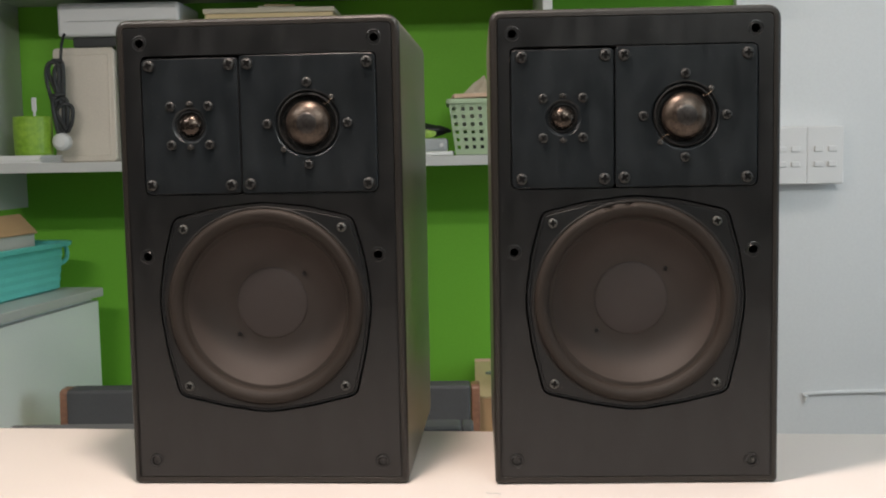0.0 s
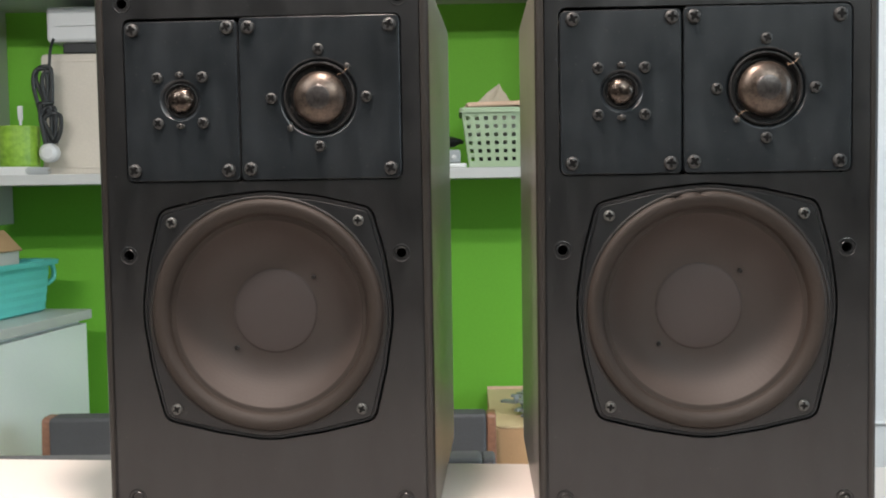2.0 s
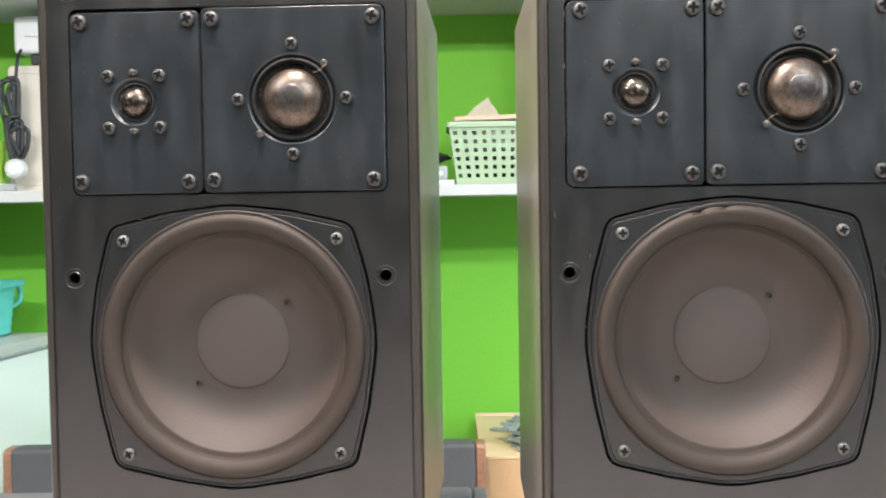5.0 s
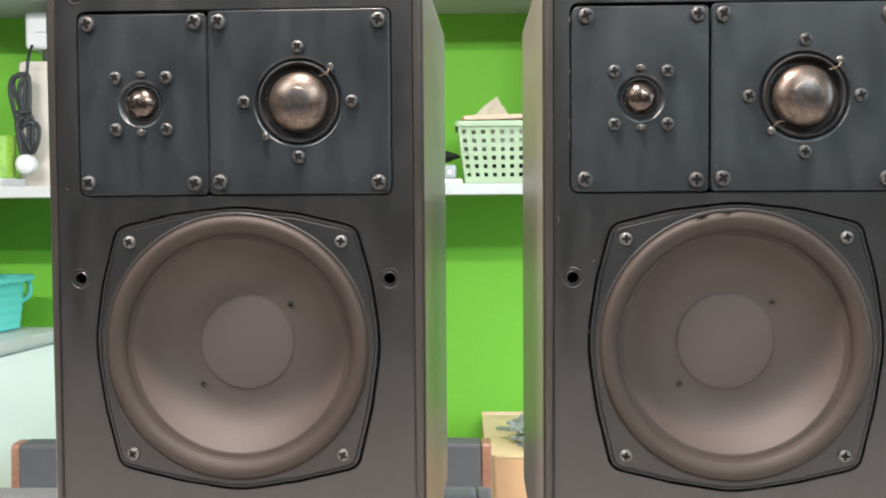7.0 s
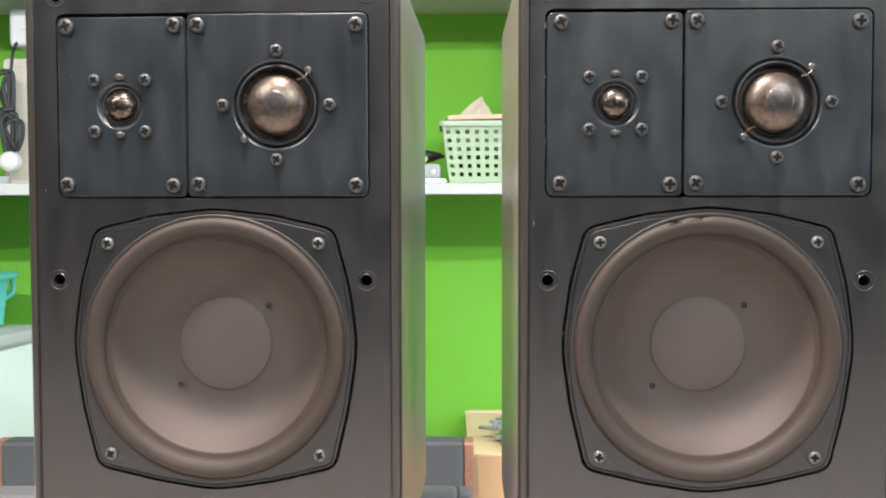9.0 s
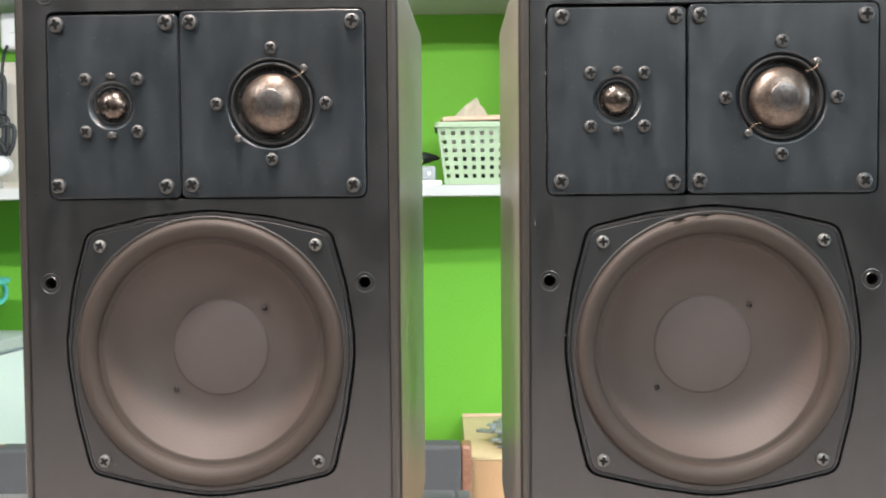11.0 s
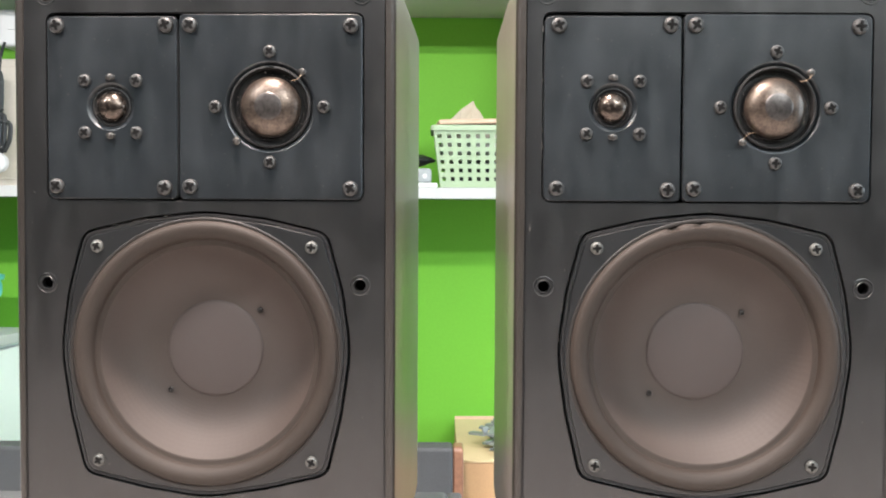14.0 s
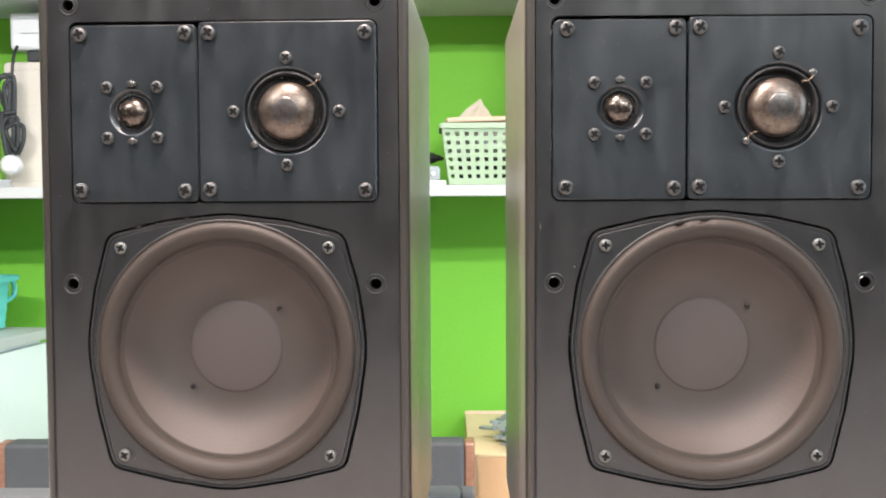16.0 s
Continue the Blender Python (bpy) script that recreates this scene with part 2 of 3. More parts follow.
def panel(outline, layers, holes=(), back=True):
    """A plate in the xz plane. layers: (inset, depth) from the front face backwards; holes: lists of (outline, front depth list) cut through it."""
    bm = bmesh.new()
    rings = [loop(bm, inset(outline, i) if i else outline, y) for i, y in layers]
    for a, b in zip(rings, rings[1:]):
        bridge(bm, a, b)
    front = rings[0]
    edges = [bm.edges.get((front[i - 1], front[i])) or bm.edges.new((front[i - 1], front[i])) for i in range(len(front))]
    for poly, steps in holes:
        hs = [loop(bm, inset(poly, i) if i else poly, y) for i, y in steps]
        for a, b in zip(hs, hs[1:]):
            bridge(bm, a, b)
        h = hs[0]
        edges += [bm.edges.get((h[i - 1], h[i])) or bm.edges.new((h[i - 1], h[i])) for i in range(len(h))]
    filled = bmesh.ops.triangle_fill(bm, use_beauty=True, use_dissolve=False, edges=edges, normal=(0, -1, 0))
    for fa in filled["geom"]:
        if isinstance(fa, bmesh.types.BMFace):
            fa.tag = True
    if back:
        bm.faces.new(rings[-1])
    return bm


def lathe(profile, n=64, close=True):
    """Turns a profile of (radius, depth) about the y axis."""
    bm = bmesh.new()
    rings = []
    for r, y in profile:
        if r < 1e-6:
            rings.append([bm.verts.new((0, y, 0))])
        else:
            rings.append(loop(bm, circle(0, 0, r, n), y))
    for a, b in zip(rings, rings[1:]):
        if len(a) == 1 and len(b) == 1:
            continue
        if len(a) == 1 or len(b) == 1:
            one, many = (a[0], b) if len(a) == 1 else (b[0], a)
            for i in range(n):
                bm.faces.new((one, many[i], many[(i + 1) % n]))
        else:
            bridge(bm, a, b)
    return bm


def box(x0, y0, z0, x1, y1, z1, bevel=0.002, segments=2):
    bm = bmesh.new()
    bmesh.ops.create_cube(bm, size=1)
    for v in bm.verts:
        v.co = Vector(((x0 + x1) / 2 + v.co.x * (x1 - x0), (y0 + y1) / 2 + v.co.y * (y1 - y0), (z0 + z1) / 2 + v.co.z * (z1 - z0)))
    if bevel:
        bmesh.ops.bevel(bm, geom=bm.edges[:], offset=bevel, segments=segments, affect="EDGES", profile=0.5)
    return bm


def tube(points, radius, n=10):
    """A round bar along a line of points."""
    bm = bmesh.new()
    pts = [Vector(p) for p in points]
    rings = []
    for i, p in enumerate(pts):
        d = (pts[min(i + 1, len(pts) - 1)] - pts[max(i - 1, 0)]).normalized()
        s = d.cross(Vector((0.31, 0.87, 0.22))).normalized()
        t = d.cross(s)
        r = radius[i] if isinstance(radius, (list, tuple)) else radius
        rings.append([bm.verts.new(p + (s * math.cos(2 * math.pi * k / n) + t * math.sin(2 * math.pi * k / n)) * r) for k in range(n)])
    for a, b in zip(rings, rings[1:]):
        bridge(bm, a, b)
    bm.faces.new(rings[0]), bm.faces.new(rings[-1])
    return bm


def merge(*bms):
    out = bmesh.new()
    for b in bms:
        me = bpy.data.meshes.new("piece")
        b.to_mesh(me)
        b.free()
        out.from_mesh(me)
        bpy.data.meshes.remove(me)
    return out


def curve(points, steps=8):
    """A smooth line through points."""
    pts = [Vector(p) for p in points]
    pts = [pts[0]] + pts + [pts[-1]]
    out = []
    for i in range(1, len(pts) - 2):
        a, b, c, d = pts[i - 1:i + 3]
        for k in range(steps):
            t = k / steps
            out.append(0.5 * (2 * b + (c - a) * t + (2 * a - 5 * b + 4 * c - d) * t * t + (3 * b - a - 3 * c + d) * t ** 3))
    return out + [pts[-2]]


def setting(name, bm, mat, label, category):
    return tagged(part(name, bm, mat), label, category, kind="structure")


# ---- the room ----
BACK = 1.75
X0, X1, Y0 = -2.70, 2.40, -3.60
CORNER = 0.667
setting("floor", box(X0, Y0, -0.10, X1, BACK + 0.15, 0.0, 0), FLOOR, "pale tiled room floor", "floor")
setting("ceiling", box(X0, Y0, CEILING, X1, BACK + 0.15, CEILING + 0.10, 0), CEIL, "plain white painted ceiling", "ceiling")
setting("wall_green", box(X0, BACK, 0.0, CORNER, BACK + 0.15, CEILING, 0), GREEN, "bright lime green painted wall behind shelves", "wall")
setting("wall_white", box(CORNER, BACK - 0.03, 0.0, X1, BACK + 0.15, CEILING, 0.002), WHITE, "white painted wall with switches", "wall")
# Side and rear walls are assumed, out of view; they shape the bounce light
setting("wall_left", box(X0 - 0.15, Y0, 0.0, X0, BACK + 0.15, CEILING, 0), REAR, "unseen plain grey side wall", "wall")
# Opening and window frame are out of view, made up to house the side fill
WY0, WY1, WZ0, WZ1 = -0.68, 0.88, 0.98, 2.12
setting("wall_right", merge(box(X1, Y0, 0.0, X1 + 0.15, WY0, CEILING, 0), box(X1, WY1, 0.0, X1 + 0.15, BACK + 0.15, CEILING, 0), box(X1, WY0, 0.0, X1 + 0.15, WY1, WZ0, 0), box(X1, WY0, WZ1, X1 + 0.15, WY1, CEILING, 0)), REAR, "unseen plain grey side wall", "wall")
window = thing("unseen_window_1", pose(X1 + 0.10, 0, 0), "unseen white framed window added around the side fill", "window", kind="structure")
for b in ((0.0, WY0, WZ0, 0.04, WY0 + 0.05, WZ1), (0.0, WY1 - 0.05, WZ0, 0.04, WY1, WZ1), (0.0, WY0 + 0.051, WZ0, 0.04, WY1 - 0.051, WZ0 + 0.05), (0.0, WY0 + 0.051, WZ1 - 0.05, 0.04, WY1 - 0.051, WZ1), (0.0, 0.075, WZ0 + 0.051, 0.04, 0.125, WZ1 - 0.051)):
    part("window_frame", box(*b, 0.003), WHITE, window)
setting("wall_rear", box(X0 - 0.15, Y0 - 0.15, 0.0, X1 + 0.15, Y0, CEILING, 0), REAR, "unseen plain grey rear wall", "wall")

# ---- the table ----
table = thing("table", pose(-0.046, 0.209, 0, 0, 0, -4.2), "white laminate table under two loudspeakers", "table")
part("tabletop", box(-1.05, -1.00, TABLE - 0.028, 1.15, 0.0, TABLE, 0.002), LAMINATE, table)
leg = mesh_of("leg", box(-0.02, -0.02, 0, 0.02, 0.02, TABLE - 0.0285, 0.002), STEEL)
for x in (-0.98, 1.08):
    for y in (-0.94, -0.06):
        part("leg", leg, None, table, at=(x, y, 0))

thread = thing("thread", pose(0, 0, TABLE), "short dark thread lying on table", "thread")
part("strand", tube(curve([(-0.010, -0.022, 0.0004), (-0.006, -0.027, 0.0004), (0.000, -0.026, 0.0006), (0.004, -0.029, 0.0004)]), 0.0003, 6), GREY, thread)

# ---- shelving ----
H = TABLE + 0.0075
shelf = thing("wall_shelf", pose(0, 0, 0), "white two-tier wall shelf with divider boards", "shelf")
part("lower_board", box(-1.187, 1.40, H + 0.2935, 0.62, BACK - 0.001, H + 0.3165, 0.0015), BOARD, shelf)
part("upper_board", box(-1.187, 1.40, H + 0.721, 0.62, BACK - 0.001, H + 0.744, 0.0015), BOARD, shelf)
part("side_panel", box(-1.206, 1.40, H + 0.200, -1.1875, BACK - 0.001, H + 1.10, 0.0015), BOARD, shelf)
part("divider", box(0.153, 1.402, H + 0.317, 0.175, BACK - 0.001, H + 0.7205, 0.0015), BOARD, shelf)
SHELF = H + 0.3165

# ---- loudspeakers ----
W, HT, DEEP = 0.2775, 0.4652, 0.305


def screw_mesh(name, r, mat):
    """A pan head; a flat black cross stands in for the shade of its recess."""
    bm = lathe([(0, -0.0030 * r / 0.005), (r * 0.62, -0.0029 * r / 0.005), (r * 0.88, -0.0022 * r / 0.005), (r, -0.0010), (r, 0.0002), (r * 0.96, 0.0008), (0, 0.0008)], 20)
    n = len(bm.faces)
    y0, y1 = -0.00306 * r / 0.005, -0.0012 * r / 0.005
    a, c = r * 0.67, r * 0.21
    cross = [(c, c), (a, c * 0.8), (a, -c * 0.8), (c, -c), (c * 0.8, -a), (-c * 0.8, -a), (-c, -c), (-a, -c * 0.8), (-a, c * 0.8), (-c, c), (-c * 0.8, a), (c * 0.8, a)][::-1]
    f0, f1 = loop(bm, cross, y0), loop(bm, cross, y1)
    faces = [bm.faces.new(f0)]
    bridge(bm, f0, f1)
    bm.faces.ensure_lookup_table()
    for fa in bm.faces[n:]:
        fa.material_index = 1
    return mesh_of(name, bm, [mat, GAP])


BIG = screw_mesh("plate_screw", 0.0057, STEEL)
SMALL = screw_mesh("small_screw", 0.0047, STEEL)
SILVER = screw_mesh("frame_screw", 0.0047, ZINC)


def screws(parent, mesh, places, y):
    for x, z in places:
        part("screw", mesh, None, parent, at=(x, y, z), turn=(0, random.uniform(0, 90), 0))


def crumbs(parent, x, z, radius, y, count):
    bm = bmesh.new()
    for k in range(count):
        a, r = random.uniform(0, 2 * math.pi), radius + random.uniform(-0.0016, 0.0012) * radius / 0.02
        size = random.uniform(0.0002, 0.0006)
        m = pose(x + r * math.cos(a), y - 0.0004, z + r * math.sin(a), random.uniform(0, 360), random.uniform(0, 360))
        bmesh.ops.create_icosphere(bm, subdivisions=1, radius=size, matrix=m @ Matrix.Diagonal((random.uniform(0.5, 2.0), 0.7, random.uniform(0.5, 1.2), 1)))
    tagged(part("glue_residue", bm, CRUMB, parent, "crumbs of old grey-brown glue"), kind="stuff")


def loudspeaker(place, label, px0, px1, dz=0.0, edge=0.0, dents=()):
    sp = thing("loudspeaker", place, label, "loudspeaker", "pair of loudspeakers")
    outer = rounded(rect(edge, 0, W, HT), [0.005, 0.006, 0.015, 0.013], 8)
    # cabinet shell with a softly rounded front rim
    shell = [(0.0074, 0.0004), (0.0071, 0.0), (0.0036, 0.0002), (0.0016, 0.0011), (0.0005, 0.0028), (0.0, 0.0055), (0.0, DEEP - 0.004), (0.003, DEEP)]
    bm = bmesh.new()
    rings = [loop(bm, inset(outer, i), y) for i, y in [(0.0074, 0.060)] + shell]
    for a, b in zip(rings, rings[1:]):
        bridge(bm, a, b)
    bm.faces.new(rings[0]), bm.faces.new(rings[-1])
    # front gets the dark tone, sides the tone with sheen put in
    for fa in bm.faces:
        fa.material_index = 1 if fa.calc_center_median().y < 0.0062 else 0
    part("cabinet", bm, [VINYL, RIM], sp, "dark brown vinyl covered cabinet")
    # baffle with recesses
    face = inset(outer, 0.0078)
    pz0, pz1, pm = 0.2942, 0.4284, 0.1190
    tweeter_top = 0.4268
    well = rounded(rect(px0, pz0, px1, pz1), 0.006, 5)
    cx, cz = 0.1380, 0.1812 + dz
    quarter = [(0.0, -0.1080), (0.045, -0.1008), (0.0905, -0.0900), (0.1012, -0.045), (0.1082, 0.003), (0.1020, 0.048), (0.0905, 0.0900), (0.045, 0.1006), (0.0, 0.1056)]
    outline = quarter + [(-x, z) for x, z in quarter[-2:0:-1]]
    radii = [0.10, 0.10, 0.014, 0.14, 0.12, 0.14, 0.014, 0.10, 0.10, 0.10, 0.014, 0.14, 0.12, 0.14, 0.014, 0.10]
    outline = rounded([(cx + x, cz + z) for x, z in outline], radii, 6)
    sockets = [(0.0214, 0.4422), (0.2526, 0.4428), (0.0208, 0.2322), (0.2518, 0.2318), (0.0211, 0.0243), (0.2518, 0.0235)]
    cut = [(0, 0.0), (0.0004, 0.0005), (0.0004, 0.008)]
    holes = [(inset(well, -0.0015), cut), (outline, cut)] + [(circle(x, z, 0.0074, 28), [(0, 0.0), (0, 0.006)]) for x, z in sockets]
    part("baffle", panel(face, [(0.0004, 0.0), (0.0, 0.0006), (0.0, 0.014)], holes, back=False), BAFFLE, sp, "matt black front baffle with dusty wear")
    part("recess_floor", panel(inset(face, 0.004), [(0, 0.0085), (0, 0.0105)], [(circle(cx, cz, 0.0988, 96), [(0, 0.0085), (0, 0.0105)])], back=False), GAP, sp)
    boss = mesh_of("grille_socket", lathe([(0.0078, 0.0006), (0.0077, -0.0003), (0.0071, -0.0005), (0.0067, 0.0001), (0.0052, 0.0001), (0.0047, -0.0005), (0.0043, -0.0005), (0.0041, 0.0010)], 28), SOCKET)
    for x, z in sockets:
        socket = part("grille_socket", boss, None, sp, at=(x, 0, z))
        if z > 0.1:
            part("hole", mesh_of("hole", lathe([(0.0042, 0.0006), (0.0040, 0.0012), (0.0039, 0.0080), (0, 0.0081)], 20), GAP), None, socket)
        else:
            part("plug", mesh_of("plug", lathe([(0.0041, 0.0012), (0.0036, 0.0007), (0.0016, 0.0009), (0, 0.0012)], 20), SOCKET), None, socket, "broken grille peg filling the socket")

    # tweeter
    tx, tz = 0.0693, 0.3614
    outl = rounded(rect(px0, pz0, pm - 0.0009, tweeter_top), [0.006, 0.0045, 0.0045, 0.006], 5)
    dish = [(0, -0.0010), (0.0012, -0.0002), (0.0030, 0.0016), (0.0032, 0.0040)]
    tw = part("tweeter_plate", panel(outl, [(0.0007, -0.0010), (0.0, -0.0002), (0.0, 0.0070)], [(circle(tx, tz, 0.0176), dish)], back=False), PLATE, sp, "blue-black metal tweeter plate")
    part("ring", lathe([(0.0147, 0.0030), (0.0142, 0.0012), (0.0132, 0.0008), (0.0124, 0.0018), (0.0116, 0.0026), (0.0108, 0.0012), (0.0098, 0.0016), (0.0094, 0.0035)], 48), RING, tw, at=(tx, 0, tz))
    part("dome", lathe([(0.0108 * math.sin(a), 0.0022 - 0.0078 * math.cos(a)) for a in [k * math.pi / 2 / 14 for k in range(15)]], 40), TWEETDOME, tw, "small shiny bronze dome", at=(tx, 0, tz))
    screws(tw, BIG, [(0.0301, 0.4199), (0.1101, 0.4204), (0.0291, 0.3033), (0.1089, 0.3025)], -0.0012)
    screws(tw, SMALL, [(tx + sx * 0.0190, tz + sz * 0.0189) for sx in (-1, 1) for sz in (-1, 1)], -0.0012)
    lug = mesh_of("terminal", merge(box(-0.0034, -0.0020, -0.0016, 0.0034, 0.0, 0.0016, 0.0007), lathe([(0, -0.0042), (0.0015, -0.0039), (0.0023, -0.0030), (0.0024, -0.0016), (0.0020, 0)], 14)), LUG)
    for s in (-1, 1):
        part("terminal", lug, None, tw, at=(tx, -0.0010, tz + s * 0.0213))

    # midrange
    mx, mz = 0.1861, 0.3618 + 0.5 * dz
    outl = rounded(rect(pm + 0.0009, pz0, px1, pz1), [0.0045, 0.006, 0.006, 0.0045], 5)
    dish = [(0, -0.0010), (0.0010, -0.0004), (0.0030, 0.0020), (0.0034, 0.0050)]
    md = part("midrange_plate", panel(outl, [(0.0007, -0.0010), (0.0, -0.0002), (0.0, 0.0070)], [(circle(mx, mz, 0.0332, 64), dish)], back=False), PLATE, sp, "blue-black metal midrange plate")
    part("ring", lathe([(0.0301, 0.0045), (0.0300, 0.0006), (0.0294, -0.0010), (0.0284, -0.0013), (0.0275, -0.0002), (0.0271, 0.0036), (0.0262, 0.0050), (0.0240, 0.0046), (0.0230, 0.0034), (0.0218, 0.0040)], 64), RING, md, at=(mx, 0, mz))
    R = 0.0222
    dome = [(R * math.sin(a), 0.0030 - 0.0130 * math.cos(a)) for a in [k * math.pi / 2 / 18 for k in range(19)]]
    part("dome", lathe(dome, 56), DOME, md, "bronze coated dome with scuffs", at=(mx, 0, mz))
    part("dome_patch", lathe([(r, y - 0.00025) for r, y in dome if r < 0.0100] + [(0.0104, -0.0083)], 48), DOMECAP, md, "darker round centre of the dome", at=(mx, 0, mz))
    crumbs(md, mx, mz, 0.0246, 0.0034, 34)
    crumbs(md, mx, mz, 0.0222, 0.0012, 40)
    crumbs(tw, tx, tz, 0.0113, 0.0012, 16)
    screws(md, BIG, [(0.1278, 0.4203), (0.2451, 0.4198), (0.1277, 0.3034), (0.2449, 0.3024)], -0.0012)
    screws(md, SMALL, [(mx, mz + 0.0398), (mx, mz - 0.0400), (mx - 0.0399, mz), (mx + 0.0393, mz)], -0.0012)
    post = mesh_of("terminal", lathe([(0, -0.0046), (0.0018, -0.0043), (0.0027, -0.0034), (0.0026, -0.0024), (0.0021, -0.0016), (0.0024, -0.0004), (0.0027, 0.0004)], 14), LUG)
    for s in (1, -1):
        tp = part("terminal", post, None, md, at=(mx + s * 0.0240, -0.0010, mz + s * 0.0250))
        if s > 0 or px0 < 0.02:
            part("lead_wire", tube(curve([(0, -0.0030, 0), (-s * 0.001, -0.0048, -s * 0.0035), (-s * 0.0045, -0.0050, -s * 0.0062), (-s * 0.0082, -0.0034, -s * 0.0068)]), 0.00032, 6), WIRE, tp)

    # woofer
    wf = part("woofer_frame", panel(inset(outline, 0.0019), [(0.0034, -0.0012), (0.0031, -0.0008), (0.0028, -0.0002), (0.0024, -0.0002), (0.0021, -0.0006), (0.0005, -0.0008), (0.0, 0.0004), (0.0, 0.0075)], [(circle(cx, cz, 0.0984, 96), [(0, -0.0012), (0.0006, -0.0006), (0.0006, 0.0070)])], back=False), FRAME, sp, "black pressed woofer frame")
    gasket = [(0.1006, -0.0002), (0.1003, -0.0014), (0.0998, -0.0017), (0.0984, -0.0017), (0.0974, -0.0012)]
    part("gasket", lathe(gasket, 160), GASKET, wf, "dark brown glued gasket ring", at=(cx, 0, cz))
    # half roll and the narrow lip glued to the cone
    ring = [(0.0980, -0.0012), (0.0976, -0.0018)]
    ring += [(0.0907 + 0.0068 * math.cos(a), -0.0012 - 0.0058 * math.sin(a) + 0.0020 * (1 - math.cos(a))) for a in [k * math.pi / 18 for k in range(1, 18)]]
    ring += [(0.0836, 0.0031), (0.0826, 0.0035), (0.0806, 0.0040), (0.0796, 0.0046)]
    roll = lathe(ring, 240)
    for v in roll.verts:
        a, r = math.degrees(math.atan2(v.co.z, v.co.x)), math.hypot(v.co.x, v.co.z)
        push = sum(h * math.exp(-((a - at) / w) ** 2) for at, w, h in dents)
        if 0.0942 < r < 0.0977 and push > 0.01:
            v.co.y += 0.0048 * push
    part("surround", roll, RUBBER, wf, "brown dusty roll surround", at=(cx, 0, cz))
    prof = []
    for k in range(17):
        r = 0.0806 - (0.0806 - 0.0366) * k / 16
        prof.append((r, 0.0310 - 0.0266 * ((r - 0.0366) / 0.0440) ** 2.3))
    cone = part("cone", lathe(prof + [(0.0366, 0.034)], 96), CONE, wf, "dusty grey-brown paper cone", at=(cx, 0, cz))
    part("dust_cap", lathe([(0, 0.0278), (0.012, 0.0280), (0.024, 0.0286), (0.032, 0.0293), (0.0352, 0.0298), (0.0364, 0.0304), (0.0370, 0.0313)], 72), CAP, wf, "flat dust cap", at=(cx, 0, cz))
    eye = mesh_of("lead_eyelet", lathe([(0.0021, 0.0006), (0.0020, -0.0007), (0.0014, -0.0011), (0.0011, 0.0), (0, 0.0003)], 14), EYELET)
    for s, ex, ez in ((1, 0.0343, 0.0296), (-1, -0.0342, -0.0316)):
        part("lead_eyelet", eye, None, cone, at=(ex, 0.0284, ez), turn=(s * 9, 0, s * 11))
    screws(wf, SILVER, [(cx + s * 0.0797 + (0.0004 if s < 0 else -0.0012), cz + z) for s in (-1, 1) for z in (0.0788, -0.0794)], -0.0014)
    return sp


left = loudspeaker(pose(-0.3644, 0.0178, TABLE, 0, 0, -2.23), "black three-way loudspeaker standing without its grille", 0.0226, 0.2534, -0.0006, -0.0030)
right = loudspeaker(pose(0.0, 0.0014, TABLE, 0, 0, -0.6), "black three-way loudspeaker without grille and with chipped edges", 0.0198, 0.2545, 0.0002, -0.0006, ((104.6, 2.4, 0.9), (93.0, 2.4, 0.75)))
part("grille_pin", lathe([(0, -0.0022), (0.0016, -0.0020), (0.0022, -0.0008), (0.0022, 0.0078)], 16), ZINC, right, "bright metal pin left in a socket", at=(0.2526, 0, 0.0236))

# ---- wall fittings ----
for x in (0.787, 0.879):
    sw = thing("wall_switch", pose(x, BACK - 0.03, H + 0.2995), "white surface-mounted switch box with four rockers", "light switch", "pair of switches")
    part("back_box", box(-0.0465, -0.046, -0.073, 0.0465, 0.0, 0.073, 0.004), SWITCH, sw)
    part("faceplate", box(-0.0460, -0.054, -0.0725, 0.0460, -0.0462, 0.0725, 0.003), SWITCH, sw)
    for dx in (-0.017, 0.017):
        for dz in (0.016, -0.022):
            part("rocker", box(dx - 0.011, -0.059, dz - 0.007, dx + 0.011, -0.0542, dz + 0.007, 0.002), SWITCH, sw)
conduit = thing("cable_conduit", pose(0, BACK - 0.03, H - 0.322), "thin white plastic cable conduit along the wall", "conduit")
part("run", tube(curve([(0.852, -0.006, -0.022), (0.856, -0.006, -0.010), (0.870, -0.006, 0.0), (1.10, -0.006, 0.004), (1.9, -0.006, 0.006)]), 0.0052, 10), WHITE, conduit)

# ---- things on the shelf ----
dev = thing("power_unit", pose(0, 0, H), "white plastic box with dark base resting on cutting boards", "appliance")
part("casing", box(-1.010, 1.55, 0.6195, -0.712, 1.74, 0.7000, 0.008, 3), PLASTIC, dev)
part("ridge", box(-0.985, 1.546, 0.655, -0.73, 1.5505, 0.658, 0.001), PLASTIC, dev)
part("base", box(-0.978, 1.562, 0.5950, -0.716, 1.735, 0.619, 0.003), BLACK, dev, "black underside")

cord = thing("extension_cable", pose(0, 0, H), "black power cord tied in a hanging bundle", "cable")
part("lead", tube(curve([(-0.990, 1.540, 0.625), (-0.990, 1.520, 0.60), (-0.991, 1.512, 0.565), (-0.993, 1.508, 0.53)]), 0.0035, 8), BLACK, cord)
